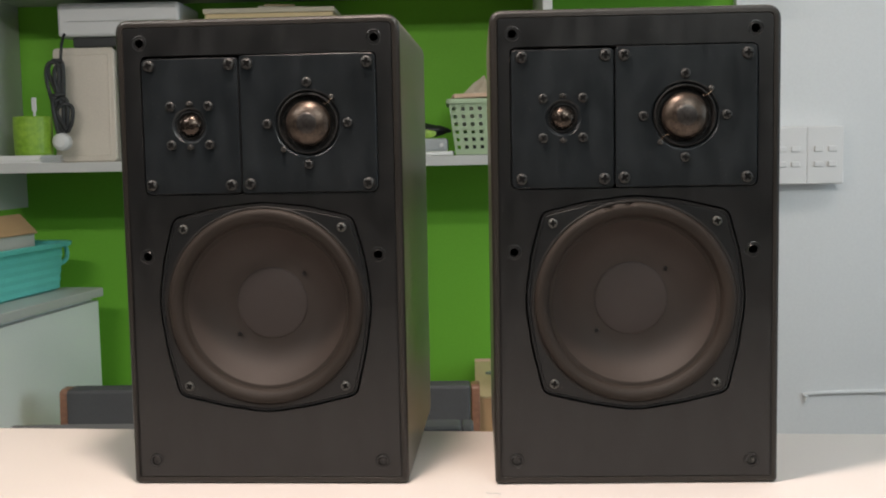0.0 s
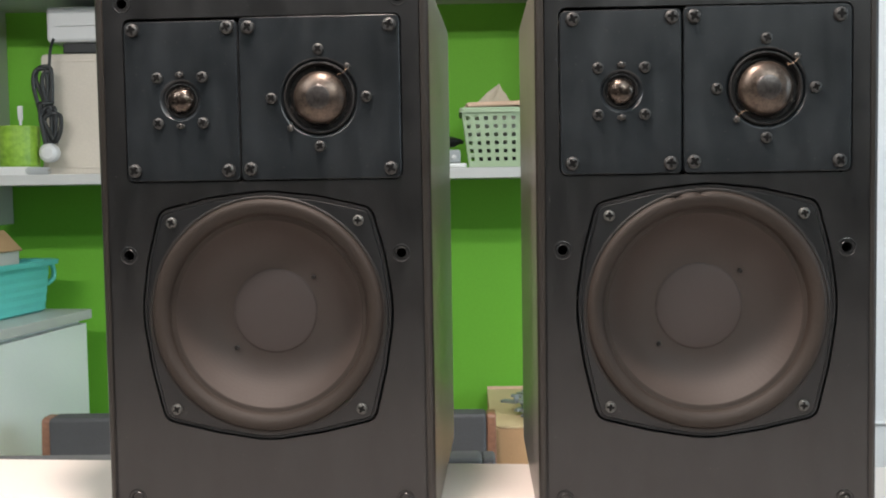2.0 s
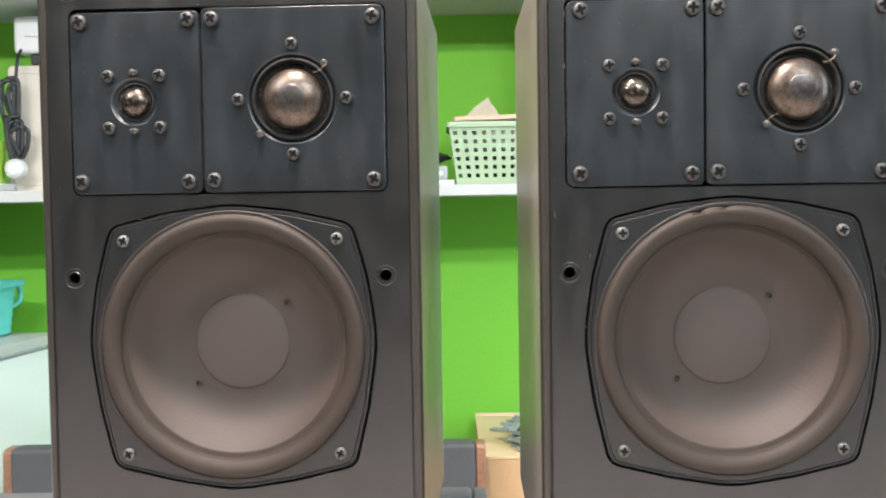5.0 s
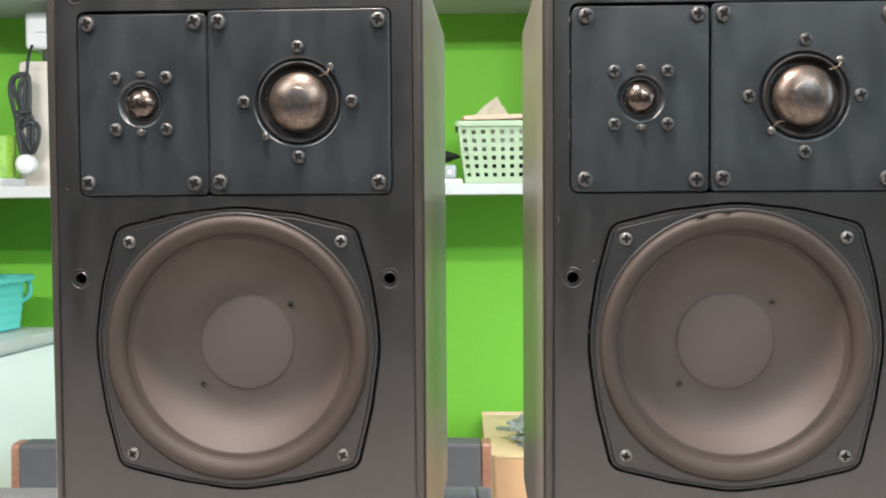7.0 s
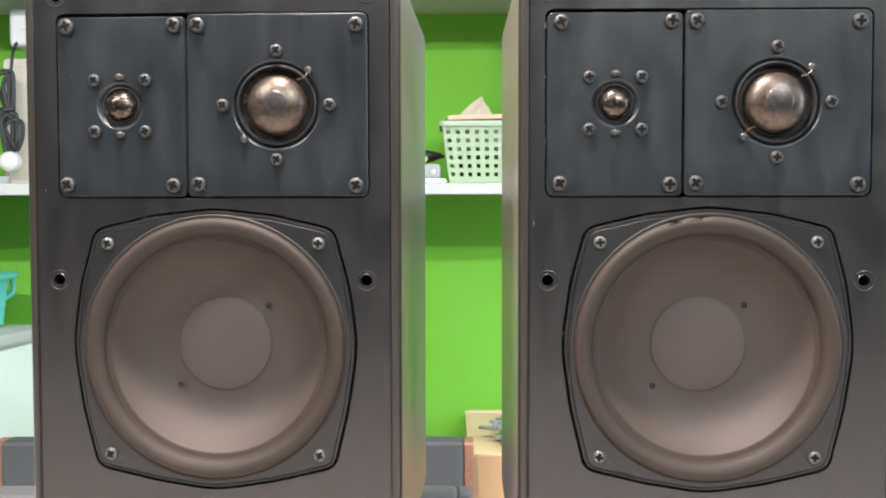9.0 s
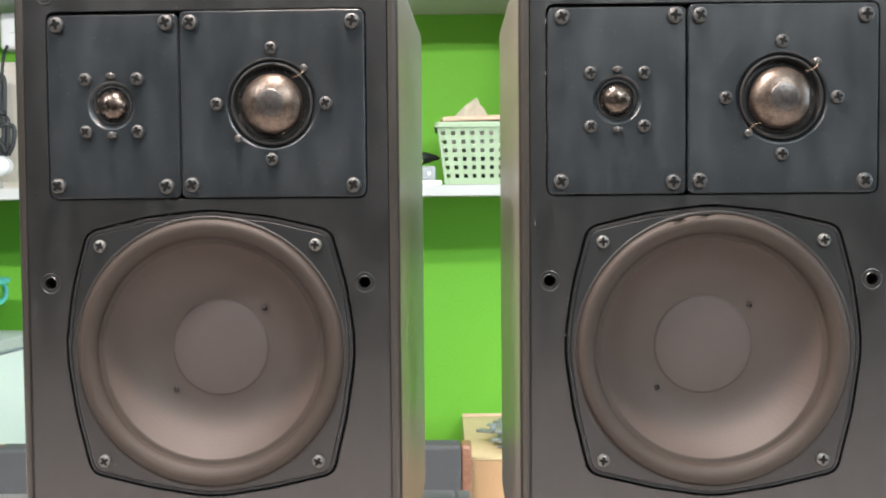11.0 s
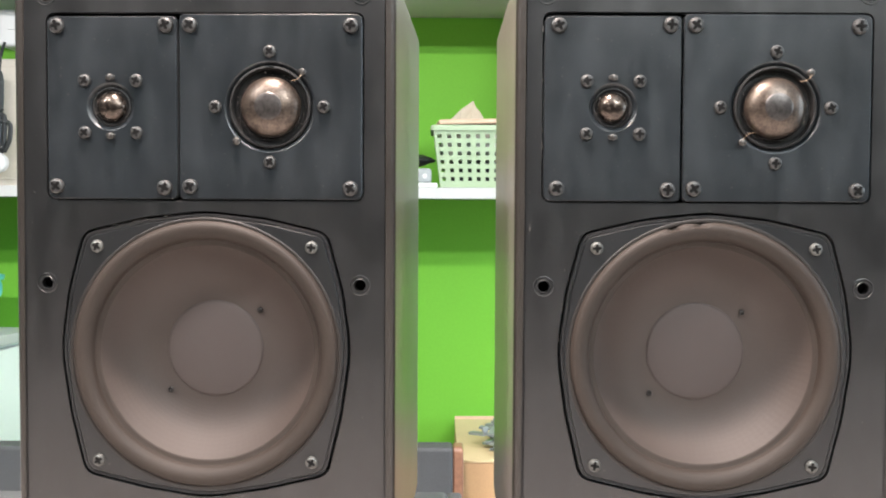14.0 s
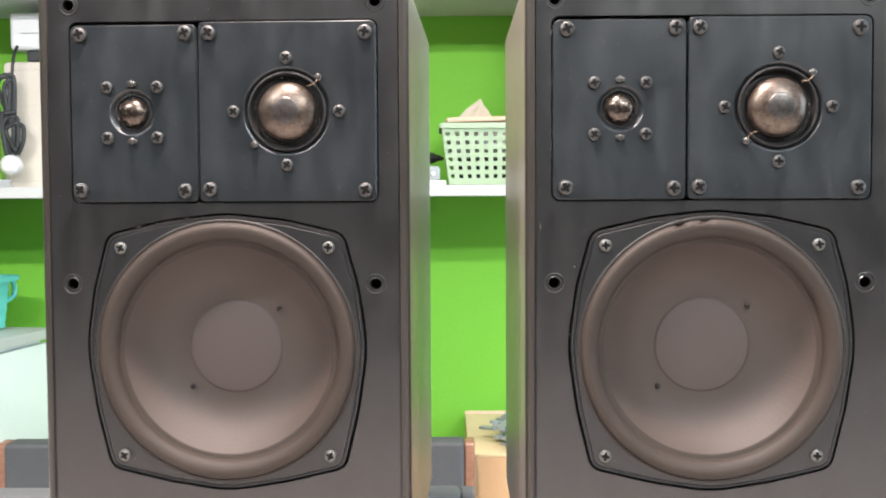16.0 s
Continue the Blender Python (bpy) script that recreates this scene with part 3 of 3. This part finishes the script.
for k, (dx, w, top, low) in enumerate(((0.0, 0.020, 0.560, 0.470), (0.006, 0.012, 0.548, 0.455), (-0.008, 0.017, 0.555, 0.440), (0.003, 0.016, 0.470, 0.385), (0.012, 0.020, 0.455, 0.395), (-0.004, 0.012, 0.480, 0.375))):
    c = -1.000 + dx + (0.006 if top < 0.5 else 0.0)
    part("strand", tube(curve([(c, 1.51 - 0.003 * k, low), (c - w, 1.508 - 0.002 * k, (top * 2 + low) / 3), (c - w * 0.7, 1.507 - 0.002 * k, top - 0.006), (c, 1.507, top), (c + w * 0.7, 1.508, top - 0.008), (c + w * 0.6, 1.509, (top + low * 2) / 3), (c, 1.51, low - 0.006)]), 0.0048, 8), BLACK, cord)
part("tie", tube(curve([(-1.016, 1.505, 0.478), (-1.0, 1.494, 0.476), (-0.984, 1.505, 0.479), (-1.0, 1.516, 0.478), (-1.016, 1.505, 0.478)]), 0.0045, 8), BLACK, cord)
part("plug", merge(lathe([(0, -0.020), (0.013, -0.019), (0.020, -0.013), (0.022, 0.0), (0.020, 0.012), (0, 0.014)], 28)), PLASTIC, cord, "round white plug", at=(-0.992, 1.50, 0.366))
part("plug_neck", tube([(-0.998, 1.505, 0.380), (-1.000, 1.508, 0.402)], 0.007, 10), PLASTIC, cord)


def cutting_board(x0, x1, height, y, mat, label):
    ob = thing("cutting_board", pose(0, y, SHELF, -2.0), label, "cutting board", "cutting boards")
    part("board", panel(rounded(rect(x0, 0.0003, x1, height), 0.012, 5), [(0.003, 0.0), (0.0, 0.003), (0.0, 0.011), (0.003, 0.014)]), mat, ob)
    rim = rounded(rect(x0 + 0.012, 0.014, x1 - 0.012, height - 0.014), 0.010, 5)
    bm = bmesh.new()
    rings = [loop(bm, inset(rim, i), y) for i, y in ((0, 0.0005), (0.001, -0.0012), (0.004, -0.0012), (0.005, 0.0005))]
    for a, b in zip(rings, rings[1:]):
        bridge(bm, a, b)
    part("raised_rim", bm, mat, ob)


cutting_board(-1.030, -0.879, 0.278, 1.552, CREAM, "worn cream plastic cutting board leaning on shelf")
cutting_board(-1.010, -0.868, 0.276, 1.590, IVORY, "ivory plastic cutting board behind another board")

mug = thing("pencil_mug", pose(-1.062, 1.50, SHELF + 0.0185), "lime green mosaic mug holding a spoon", "mug")
part("body", lathe([(0, 0.001), (0.042, 0.0), (0.044, 0.004), (0.045, 0.050), (0.045, 0.090), (0.043, 0.092), (0.041, 0.090), (0.040, 0.010), (0, 0.008)], 40), MUG, mug, turn=(90, 0, 0))
part("spoon", merge(tube([(0.02, 0.0, 0.010), (0.004, 0.004, 0.09), (0.004, 0.004, 0.11)], 0.003, 8), box(-0.002, 0.002, 0.105, 0.010, 0.006, 0.138, 0.002)), PLASTIC, mug, "pale handle")

papers = thing("paper_stack", pose(0, 0, SHELF), "thin stack of white papers on shelf", "papers")
for k, (x0, x1, a) in enumerate(((-1.175, -1.012, 0.0), (-1.178, -1.016, 1.0), (-1.176, -1.010, -1.2), (-1.170, -1.018, 0.5), (-1.176, -1.014, 0.3), (-1.172, -1.012, 0.2))):
    part("sheet", box(x0, 1.42 + 0.001 * a, 0.0002 + 0.003 * k, x1, 1.548, 0.0030 + 0.003 * k, 0.0005), WHITEPAPER, papers)
carton = thing("cream_box", pose(0, 0, SHELF), "cream cardboard box standing on shelf", "box")
part("body", box(-0.650, 1.55, 0.0002, -0.340, 1.72, 0.350, 0.002), CARDLIGHT, carton)
part("lid", box(-0.654, 1.546, 0.3502, -0.336, 1.724, 0.362, 0.002), PAPER, carton)
fold = thing("folded_paper", pose(-0.47, 1.60, SHELF + 0.3622, 0, 0, 12), "creased beige paper lying on a box", "paper")
part("sheet", box(-0.060, -0.03, 0.0, 0.055, 0.03, 0.006, 0.002), PAPER, fold)
part("flap", box(-0.045, -0.026, 0.0062, 0.030, 0.026, 0.011, 0.002), CARDLIGHT, fold)


def basket():
    """A tapered basket whose walls are a lattice of bars."""
    ob = thing("basket", pose(0.058, 1.535, SHELF), "mint green perforated plastic basket filled with papers", "basket")
    w0, d0, w1, d1, ht = 0.106, 0.085, 0.122, 0.100, 0.127
    part("floor", box(-w0, -d0, 0.0003, w0, d0, 0.004, 0.002), BASKET, ob)

    def side(length0, length1, count):
        def pt(u, v):
            half = length0 + (length1 - length0) * v
            return ((u - 0.5) * 2 * half, v * ht)
        def quad(u0, v0, u1, v1):
            return [pt(u0, v0), pt(u1, v0), pt(u1, v1), pt(u0, v1)]
        holes = []
        for v in (0.10, 0.24, 0.38, 0.52, 0.66, 0.80):
            for k in range(count):
                c = (k + 0.5) / count
                holes.append((quad(c - 0.22 / count, v, c + 0.22 / count, v + 0.066), [(0, -0.0012), (0, 0.0012)]))
        return panel(quad(0, 0, 1, 0.95), [(0, -0.0012), (0, 0.0012)], holes, back=False)

    tilt = math.degrees(math.atan((d1 - d0) / ht))
    tilt2 = math.degrees(math.atan((w1 - w0) / ht))
    long_side, short_side = mesh_of("wall", side(w0, w1, 12), BASKET), mesh_of("wall", side(d0, d1, 10), BASKET)
    part("wall", long_side, None, ob, at=(0, -d0, 0.002), turn=(tilt, 0, 0))
    part("wall", long_side, None, ob, at=(0, d0, 0.002), turn=(-tilt, 0, 0))
    part("wall", short_side, None, ob, at=(-w0, 0, 0.002), turn=(tilt2, 0, 90 + 180))
    part("wall", short_side, None, ob, at=(w0, 0, 0.002), turn=(tilt2, 0, 90))
    outer = rounded(rect(-w1 - 0.006, -d1 - 0.006, w1 + 0.006, d1 + 0.006), 0.012, 5)
    bm = bmesh.new()
    rings = [[bm.verts.new((x, y, z)) for x, y in inset(outer, i)] for i, z in ((0.008, ht - 0.001), (0.0, ht - 0.008), (0.0, ht - 0.001), (0.002, ht + 0.003), (0.007, ht + 0.003), (0.008, ht - 0.001))]
    for a, b in zip(rings, rings[1:]):
        bridge(bm, a, b)
    part("rim", bm, BASKET, ob)
    return ob


basket()
block = thing("black_block", pose(0.058, 1.535, SHELF + 0.0042), "dark plastic box at the bottom of a basket", "box")
part("block", box(-0.092, -0.070, 0.0, 0.092, 0.070, 0.050, 0.004), BLACK, block)
fill = thing("plastic_bag", pose(0.058, 1.535, SHELF + 0.0545), "crumpled white plastic bag inside a basket", "bag")
bm = bmesh.new()
bmesh.ops.create_icosphere(bm, subdivisions=4, radius=1)
for v in bm.verts:
    n = v.co.normalized()
    p = 2.6
    k = 1 / (abs(n.x) ** p + abs(n.y) ** p + abs(n.z) ** p) ** (1 / p)
    wob = 1 + 0.05 * noise.noise(n * 6) - 0.05
    v.co = Vector((n.x * k * 0.113 * wob, n.y * k * 0.090 * wob, 0.036 + n.z * k * 0.036 * wob))
part("bag", bm, SWITCH, fill)
lid = thing("cardboard_sheet", pose(0.062, 1.535, SHELF + 0.1312, 0, -1.5, 3), "flat tan cardboard sheet laid over a basket", "cardboard")
part("sheet", box(-0.120, -0.095, 0.003, 0.115, 0.080, 0.013, 0.003), PINKCARD, lid)
scrap = thing("paper_scrap", pose(0.020, 1.54, SHELF + 0.1452), "torn beige paper heaped on a cardboard sheet", "paper")
bm = bmesh.new()
peak = [bm.verts.new(p) for p in ((-0.072, -0.03, 0), (-0.030, -0.036, 0.026), (0.010, -0.02, 0.046), (0.024, -0.024, 0.030), (0.052, -0.03, 0.0), (0.045, 0.04, 0.0), (0.008, 0.03, 0.040), (-0.035, 0.035, 0.022), (-0.068, 0.04, 0.0))]
base = [bm.verts.new((v.co.x, v.co.y, 0)) for v in peak]
bm.faces.new((peak[0], peak[1], peak[7], peak[8])), bm.faces.new((peak[1], peak[2], peak[6], peak[7])), bm.faces.new((peak[2], peak[3], peak[6])), bm.faces.new((peak[3], peak[4], peak[5], peak[6]))
bm.faces.new((peak[0], base[1], peak[1])), bm.faces.new((base[1], base[2], peak[2], peak[1])), bm.faces.new((base[2], base[3], peak[3], peak[2])), bm.faces.new((base[3], peak[4], peak[3]))
bm.faces.new((peak[8], peak[7], base[7])), bm.faces.new((base[7], peak[7], peak[6], base[6])), bm.faces.new((base[6], peak[6], peak[5]))
for v in bm.verts:
    v.co = Vector((v.co.x * 0.62 - 0.006, v.co.y * 0.8, v.co.z * 0.95))
bmesh.ops.subdivide_edges(bm, edges=bm.edges[:], cuts=2, use_grid_fill=True)
for v in bm.verts:
    if v.co.z > 0.001:
        v.co += noise.noise_vector(v.co * 60) * 0.003
part("crumple", bm, PAPER, scrap)

tray = thing("white_tray", pose(0, 0, SHELF), "flat white box lid lying on shelf", "tray")
part("tray", box(-0.260, 1.42, 0.0002, -0.055, 1.60, 0.010, 0.003), WHITEPAPER, tray)
grey = thing("grey_device", pose(0, 0, SHELF + 0.0102), "grey plastic gadget with one white button", "gadget")
part("case", box(-0.240, 1.440, 0.0002, -0.068, 1.56, 0.030, 0.006, 3), GREY, grey)
part("button", lathe([(0, -0.003), (0.004, -0.0025), (0.005, 0.0005)], 16), PLASTIC, grey, at=(-0.082, 1.440, 0.014))
pouch = thing("black_pouch", pose(-0.125, 1.50, SHELF + 0.0405), "soft black pouch slumped on a gadget", "pouch")
bm = bmesh.new()
bmesh.ops.create_icosphere(bm, subdivisions=4, radius=1)
for v in bm.verts:
    n = v.co.normalized()
    v.co = Vector((n.x * 0.066, n.y * 0.045, 0.018 + n.z * 0.018 * (1 - 0.45 * n.x) + 0.003 * noise.noise(n * 3)))
    v.co.z = max(v.co.z, 0.0002)
part("pouch", bm, BLACK, pouch)
wrap = thing("green_wrapper", pose(-0.118, 1.448, SHELF + 0.0402), "crumpled yellow-green wrapper on a gadget", "wrapper")
bm = bmesh.new()
bmesh.ops.create_icosphere(bm, subdivisions=3, radius=1)
for v in bm.verts:
    n = v.co.normalized()
    v.co = Vector((n.x * 0.024, n.y * 0.006, 0.010 + n.z * 0.010)) * (1 + 0.12 * noise.noise(n * 4))
    v.co.z = max(v.co.z, 0.0002)
part("wrapper", bm, LEAF, wrap)

# ---- the white counter and what stands on it ----
counter = thing("counter_cabinet", pose(-0.952, 1.589, 0, 0, 0, -8.7), "white melamine counter cabinet beside green wall", "cabinet")
part("countertop", box(-0.60, -1.50, H - 0.022, 0.0, 0.02, H, 0.002), BOARD, counter)
part("body", box(-0.59, -1.49, 0.06, -0.030, 0.012, H - 0.0225, 0.001), CABINET, counter)
for k in range(3):
    d = part("door", box(-0.0295, -1.485 + 0.50 * k, 0.08, -0.010, -0.989 + 0.50 * k, H - 0.032, 0.002), CABINET, counter)
part("plinth", box(-0.58, -1.47, 0.0, -0.08, 0.0, 0.0595, 0.001), BOARD, counter)

tub = thing("storage_tub", pose(-1.190, 1.44, H, 0, 0, -8.7), "turquoise plastic tub with ribbed sides", "tub")
a0, b0, a1, b1, th = 0.124, 0.168, 0.132, 0.178, 0.122
bm = bmesh.new()
def ring4(hw, hd, z, r):
    return [bm.verts.new((x, y, z)) for x, y in rounded(rect(-hw, -hd, hw, hd), r, 5)]
rings = [ring4(a0 - 0.01, b0 - 0.01, 0.0003, 0.02), ring4(a0, b0, 0.006, 0.025)]
for k in range(9):
    t = (k + 1) / 10
    bulge = 0.0008 if k % 2 else -0.0004
    rings.append(ring4(a0 + (a1 - a0) * t + bulge, b0 + (b1 - b0) * t + bulge, 0.006 + (th - 0.02) * t, 0.028))
rings += [ring4(a1, b1, th - 0.012, 0.03), ring4(a1 + 0.016, b1 + 0.016, th - 0.012, 0.035), ring4(a1 + 0.018, b1 + 0.018, th - 0.002, 0.036), ring4(a1 + 0.012, b1 + 0.012, th, 0.034), ring4(a1 - 0.003, b1 - 0.003, th - 0.002, 0.03), ring4(a0 - 0.003, b0 - 0.003, 0.008, 0.025)]
for a, b in zip(rings, rings[1:]):
    bridge(bm, a, b)
bm.faces.new(rings[0]), bm.faces.new(rings[-1])
part("body", bm, AQUA, tub)
part("handle", tube(curve([(0.10, b1 + 0.014, th - 0.006), (0.11, b1 + 0.034, th - 0.02), (0.11, b1 + 0.034, th - 0.05), (0.10, b1 + 0.004, th - 0.065)]), 0.006, 8), AQUA, tub)

house = thing("gabled_carton", pose(-1.185, 1.50, H + 0.0085, 0, 0, -8.7), "small gabled cardboard carton in a turquoise tub", "carton")
bm = bmesh.new()
gable = [(-0.085, 0.0), (0.085, 0.0), (0.085, 0.135), (0.045, 0.178), (-0.085, 0.150)]
f0, f1 = loop(bm, gable, -0.10), loop(bm, gable, 0.06)
bridge(bm, f0, f1), bm.faces.new(f0), bm.faces.new(f1)
part("body", bm, IVORY, house)
bm = bmesh.new()
top = [(-0.090, 0.1505), (0.046, 0.1800), (0.090, 0.1352), (0.092, 0.138), (0.047, 0.1835), (-0.091, 0.154)]
f0, f1 = loop(bm, top, -0.104), loop(bm, top, 0.064)
bridge(bm, f0, f1), bm.faces.new(f0), bm.faces.new(f1)
part("roof", bm, CARD, house, "tan cardboard roof flap")
foam = thing("white_packing", pose(-1.185, 1.345, H + 0.0085, 0, 0, -8.7), "white packing block in a turquoise tub", "packing")
part("block", box(-0.085, -0.035, 0.0, 0.080, 0.035, 0.128, 0.006), WHITEPAPER, foam)


# ---- seating behind the table ----
def bench(x0, x1, y, top, label, end=WOOD, cloth=FABRIC, seat=0.47):
    ob = thing("bench", pose(0, y, 0), label, "bench", "benches behind the table")
    part("backrest", box(x0 + 0.020, -0.045, seat - 0.02, x1 - 0.020, 0.012, top, 0.007, 3), cloth, ob)
    part("seat", box(x0 + 0.020, -0.43, seat - 0.07, x1 - 0.020, -0.047, seat, 0.010, 3), cloth, ob)
    for x in (x0, x1 - 0.0195):
        sx = panel(rounded([(-0.045, seat - 0.05), (0.020, seat - 0.05), (0.020, top - 0.002), (-0.030, top - 0.002)], 0.012, 5), [(0.003, 0.0), (0.0, 0.003), (0.0, 0.0165), (0.003, 0.0195)])
        part("end_post", sx, end, ob, at=(x + 0.0195, 0, 0), turn=(0, 0, 90))
        for y0 in (-0.41, -0.03):
            part("leg", box(x + 0.001, y0, 0, x + 0.0195, y0 + 0.045, seat - 0.0705 if y0 < -0.2 else seat - 0.051, 0.004), WOOD, ob)
        part("rail", box(x + 0.001, -0.36, seat - 0.12, x + 0.0195, -0.034, seat - 0.080, 0.004), WOOD, ob)
    return ob


bench(-0.917, -0.004, 1.24, H - 0.173, "dark grey upholstered bench with wooden ends")
bench(-0.800, -0.020, 0.70, H - 0.121, "mid grey low-backed bench pushed to table", FABRICPALE, FABRICPALE)

# ---- the carton of tools ----
cb = thing("open_carton", pose(0, 0, 0), "tall open cardboard carton holding metal bits", "carton")
T0 = H - 0.226
for nm, b in (("front", (-0.008, 1.300, 0.0, 0.330, 1.304, T0)), ("back", (-0.008, 1.696, 0.0, 0.330, 1.700, T0)), ("side", (-0.012, 1.300, 0.0, -0.0085, 1.700, T0)), ("side", (0.3305, 1.300, 0.0, 0.334, 1.700, T0))):
    part(nm, box(*b, 0.001, 1), CARD, cb)
part("flap", box(-0.012, 1.700, T0 - 0.002, 0.334, 1.703, T0 + 0.011, 0.001), PINKCARD, cb)
part("top_sheet", panel(rounded(rect(-0.012, 0, 0.334, 0.404), [0.004, 0.004, 0.03, 0.03], 5), [(0, 0.0), (0, 0.004)]), CARDLIGHT, cb, "pale folded flap", at=(0, 1.702, T0 + 0.0002), turn=(90, 0, 0))
pile = T0 + 0.0046
for k in range(34):
    x = 0.032 + 0.085 * random.random() + 0.05 * (k % 2)
    y = max(1.303, 1.375 - 0.9 * (x - 0.038)) + 0.16 * random.random()
    tl = thing("metal_bracket", pose(x, y, pile + 0.0062 * (k // 6), random.uniform(-9, 9), random.uniform(-12, 12), random.uniform(-85, 85)), "grey metal bracket heaped on a carton", "bracket", "brackets on the carton")
    length = random.uniform(0.012, 0.034)
    mt = (DULL, GREY, DULL, BLACK)[k % 4]
    part("arm", box(-length, -0.007, 0.0, length, 0.007, 0.0058, 0.001), mt, tl)
    part("lip", box(length - 0.004, -0.007, 0.0060, length, 0.007, 0.019, 0.001), mt, tl)
    if k % 12 == 5:
        part("knob", lathe([(0, -0.009), (0.008, -0.008), (0.010, 0.0), (0.008, 0.006), (0, 0.007)], 18), PLASTIC, tl, at=(0.0, 0.0, 0.0160), turn=(90, 0, 0))


# ---- chipped paint on the loudspeakers ----
def chips(parent, places, label):
    bm = bmesh.new()
    for x, z, w, h in places:
        n = 6
        ring = [bm.verts.new((x + w * math.cos(2 * math.pi * q / n) * random.uniform(0.5, 1), -0.0015 - 0.0002 * random.random(), z + h * math.sin(2 * math.pi * q / n) * random.uniform(0.5, 1))) for q in range(n)]
        back = [bm.verts.new((v.co.x, 0.0006, v.co.z)) for v in ring]
        bm.faces.new(ring), bm.faces.new(back)
        bridge(bm, ring, back)
    tagged(part("paint_chips", bm, CHIP, parent, label), kind="stuff")


edge = [(0.0312 + 0.0055 * t, 0.182 + 0.075 * t, 0.0005, 0.0014) for t in (0.15, 0.45, 0.5, 0.83)]
chips(right, edge + [(0.0184 + random.uniform(-0.0002, 0.0002), 0.296 + 0.125 * random.random(), 0.0003, random.uniform(0.0006, 0.0026)) for k in range(9)] + [(0.0105, 0.274, 0.0005, 0.0022), (0.0102, 0.300, 0.0004, 0.0012), (0.140, 0.2875, 0.0012, 0.0005)], "pale chips along the cut edges")
chips(left, [(0.072 + 0.0075 * k, 0.2752 + 0.0013 * k, 0.0018, 0.0003) for k in (0, 2, 3, 5)] + [(0.012, 0.299, 0.0006, 0.0006), (0.118, 0.4310, 0.0006, 0.0006), (0.128, 0.438, 0.0005, 0.0004), (0.2615, 0.330, 0.0004, 0.0008)], "pale chips along the woofer edge")
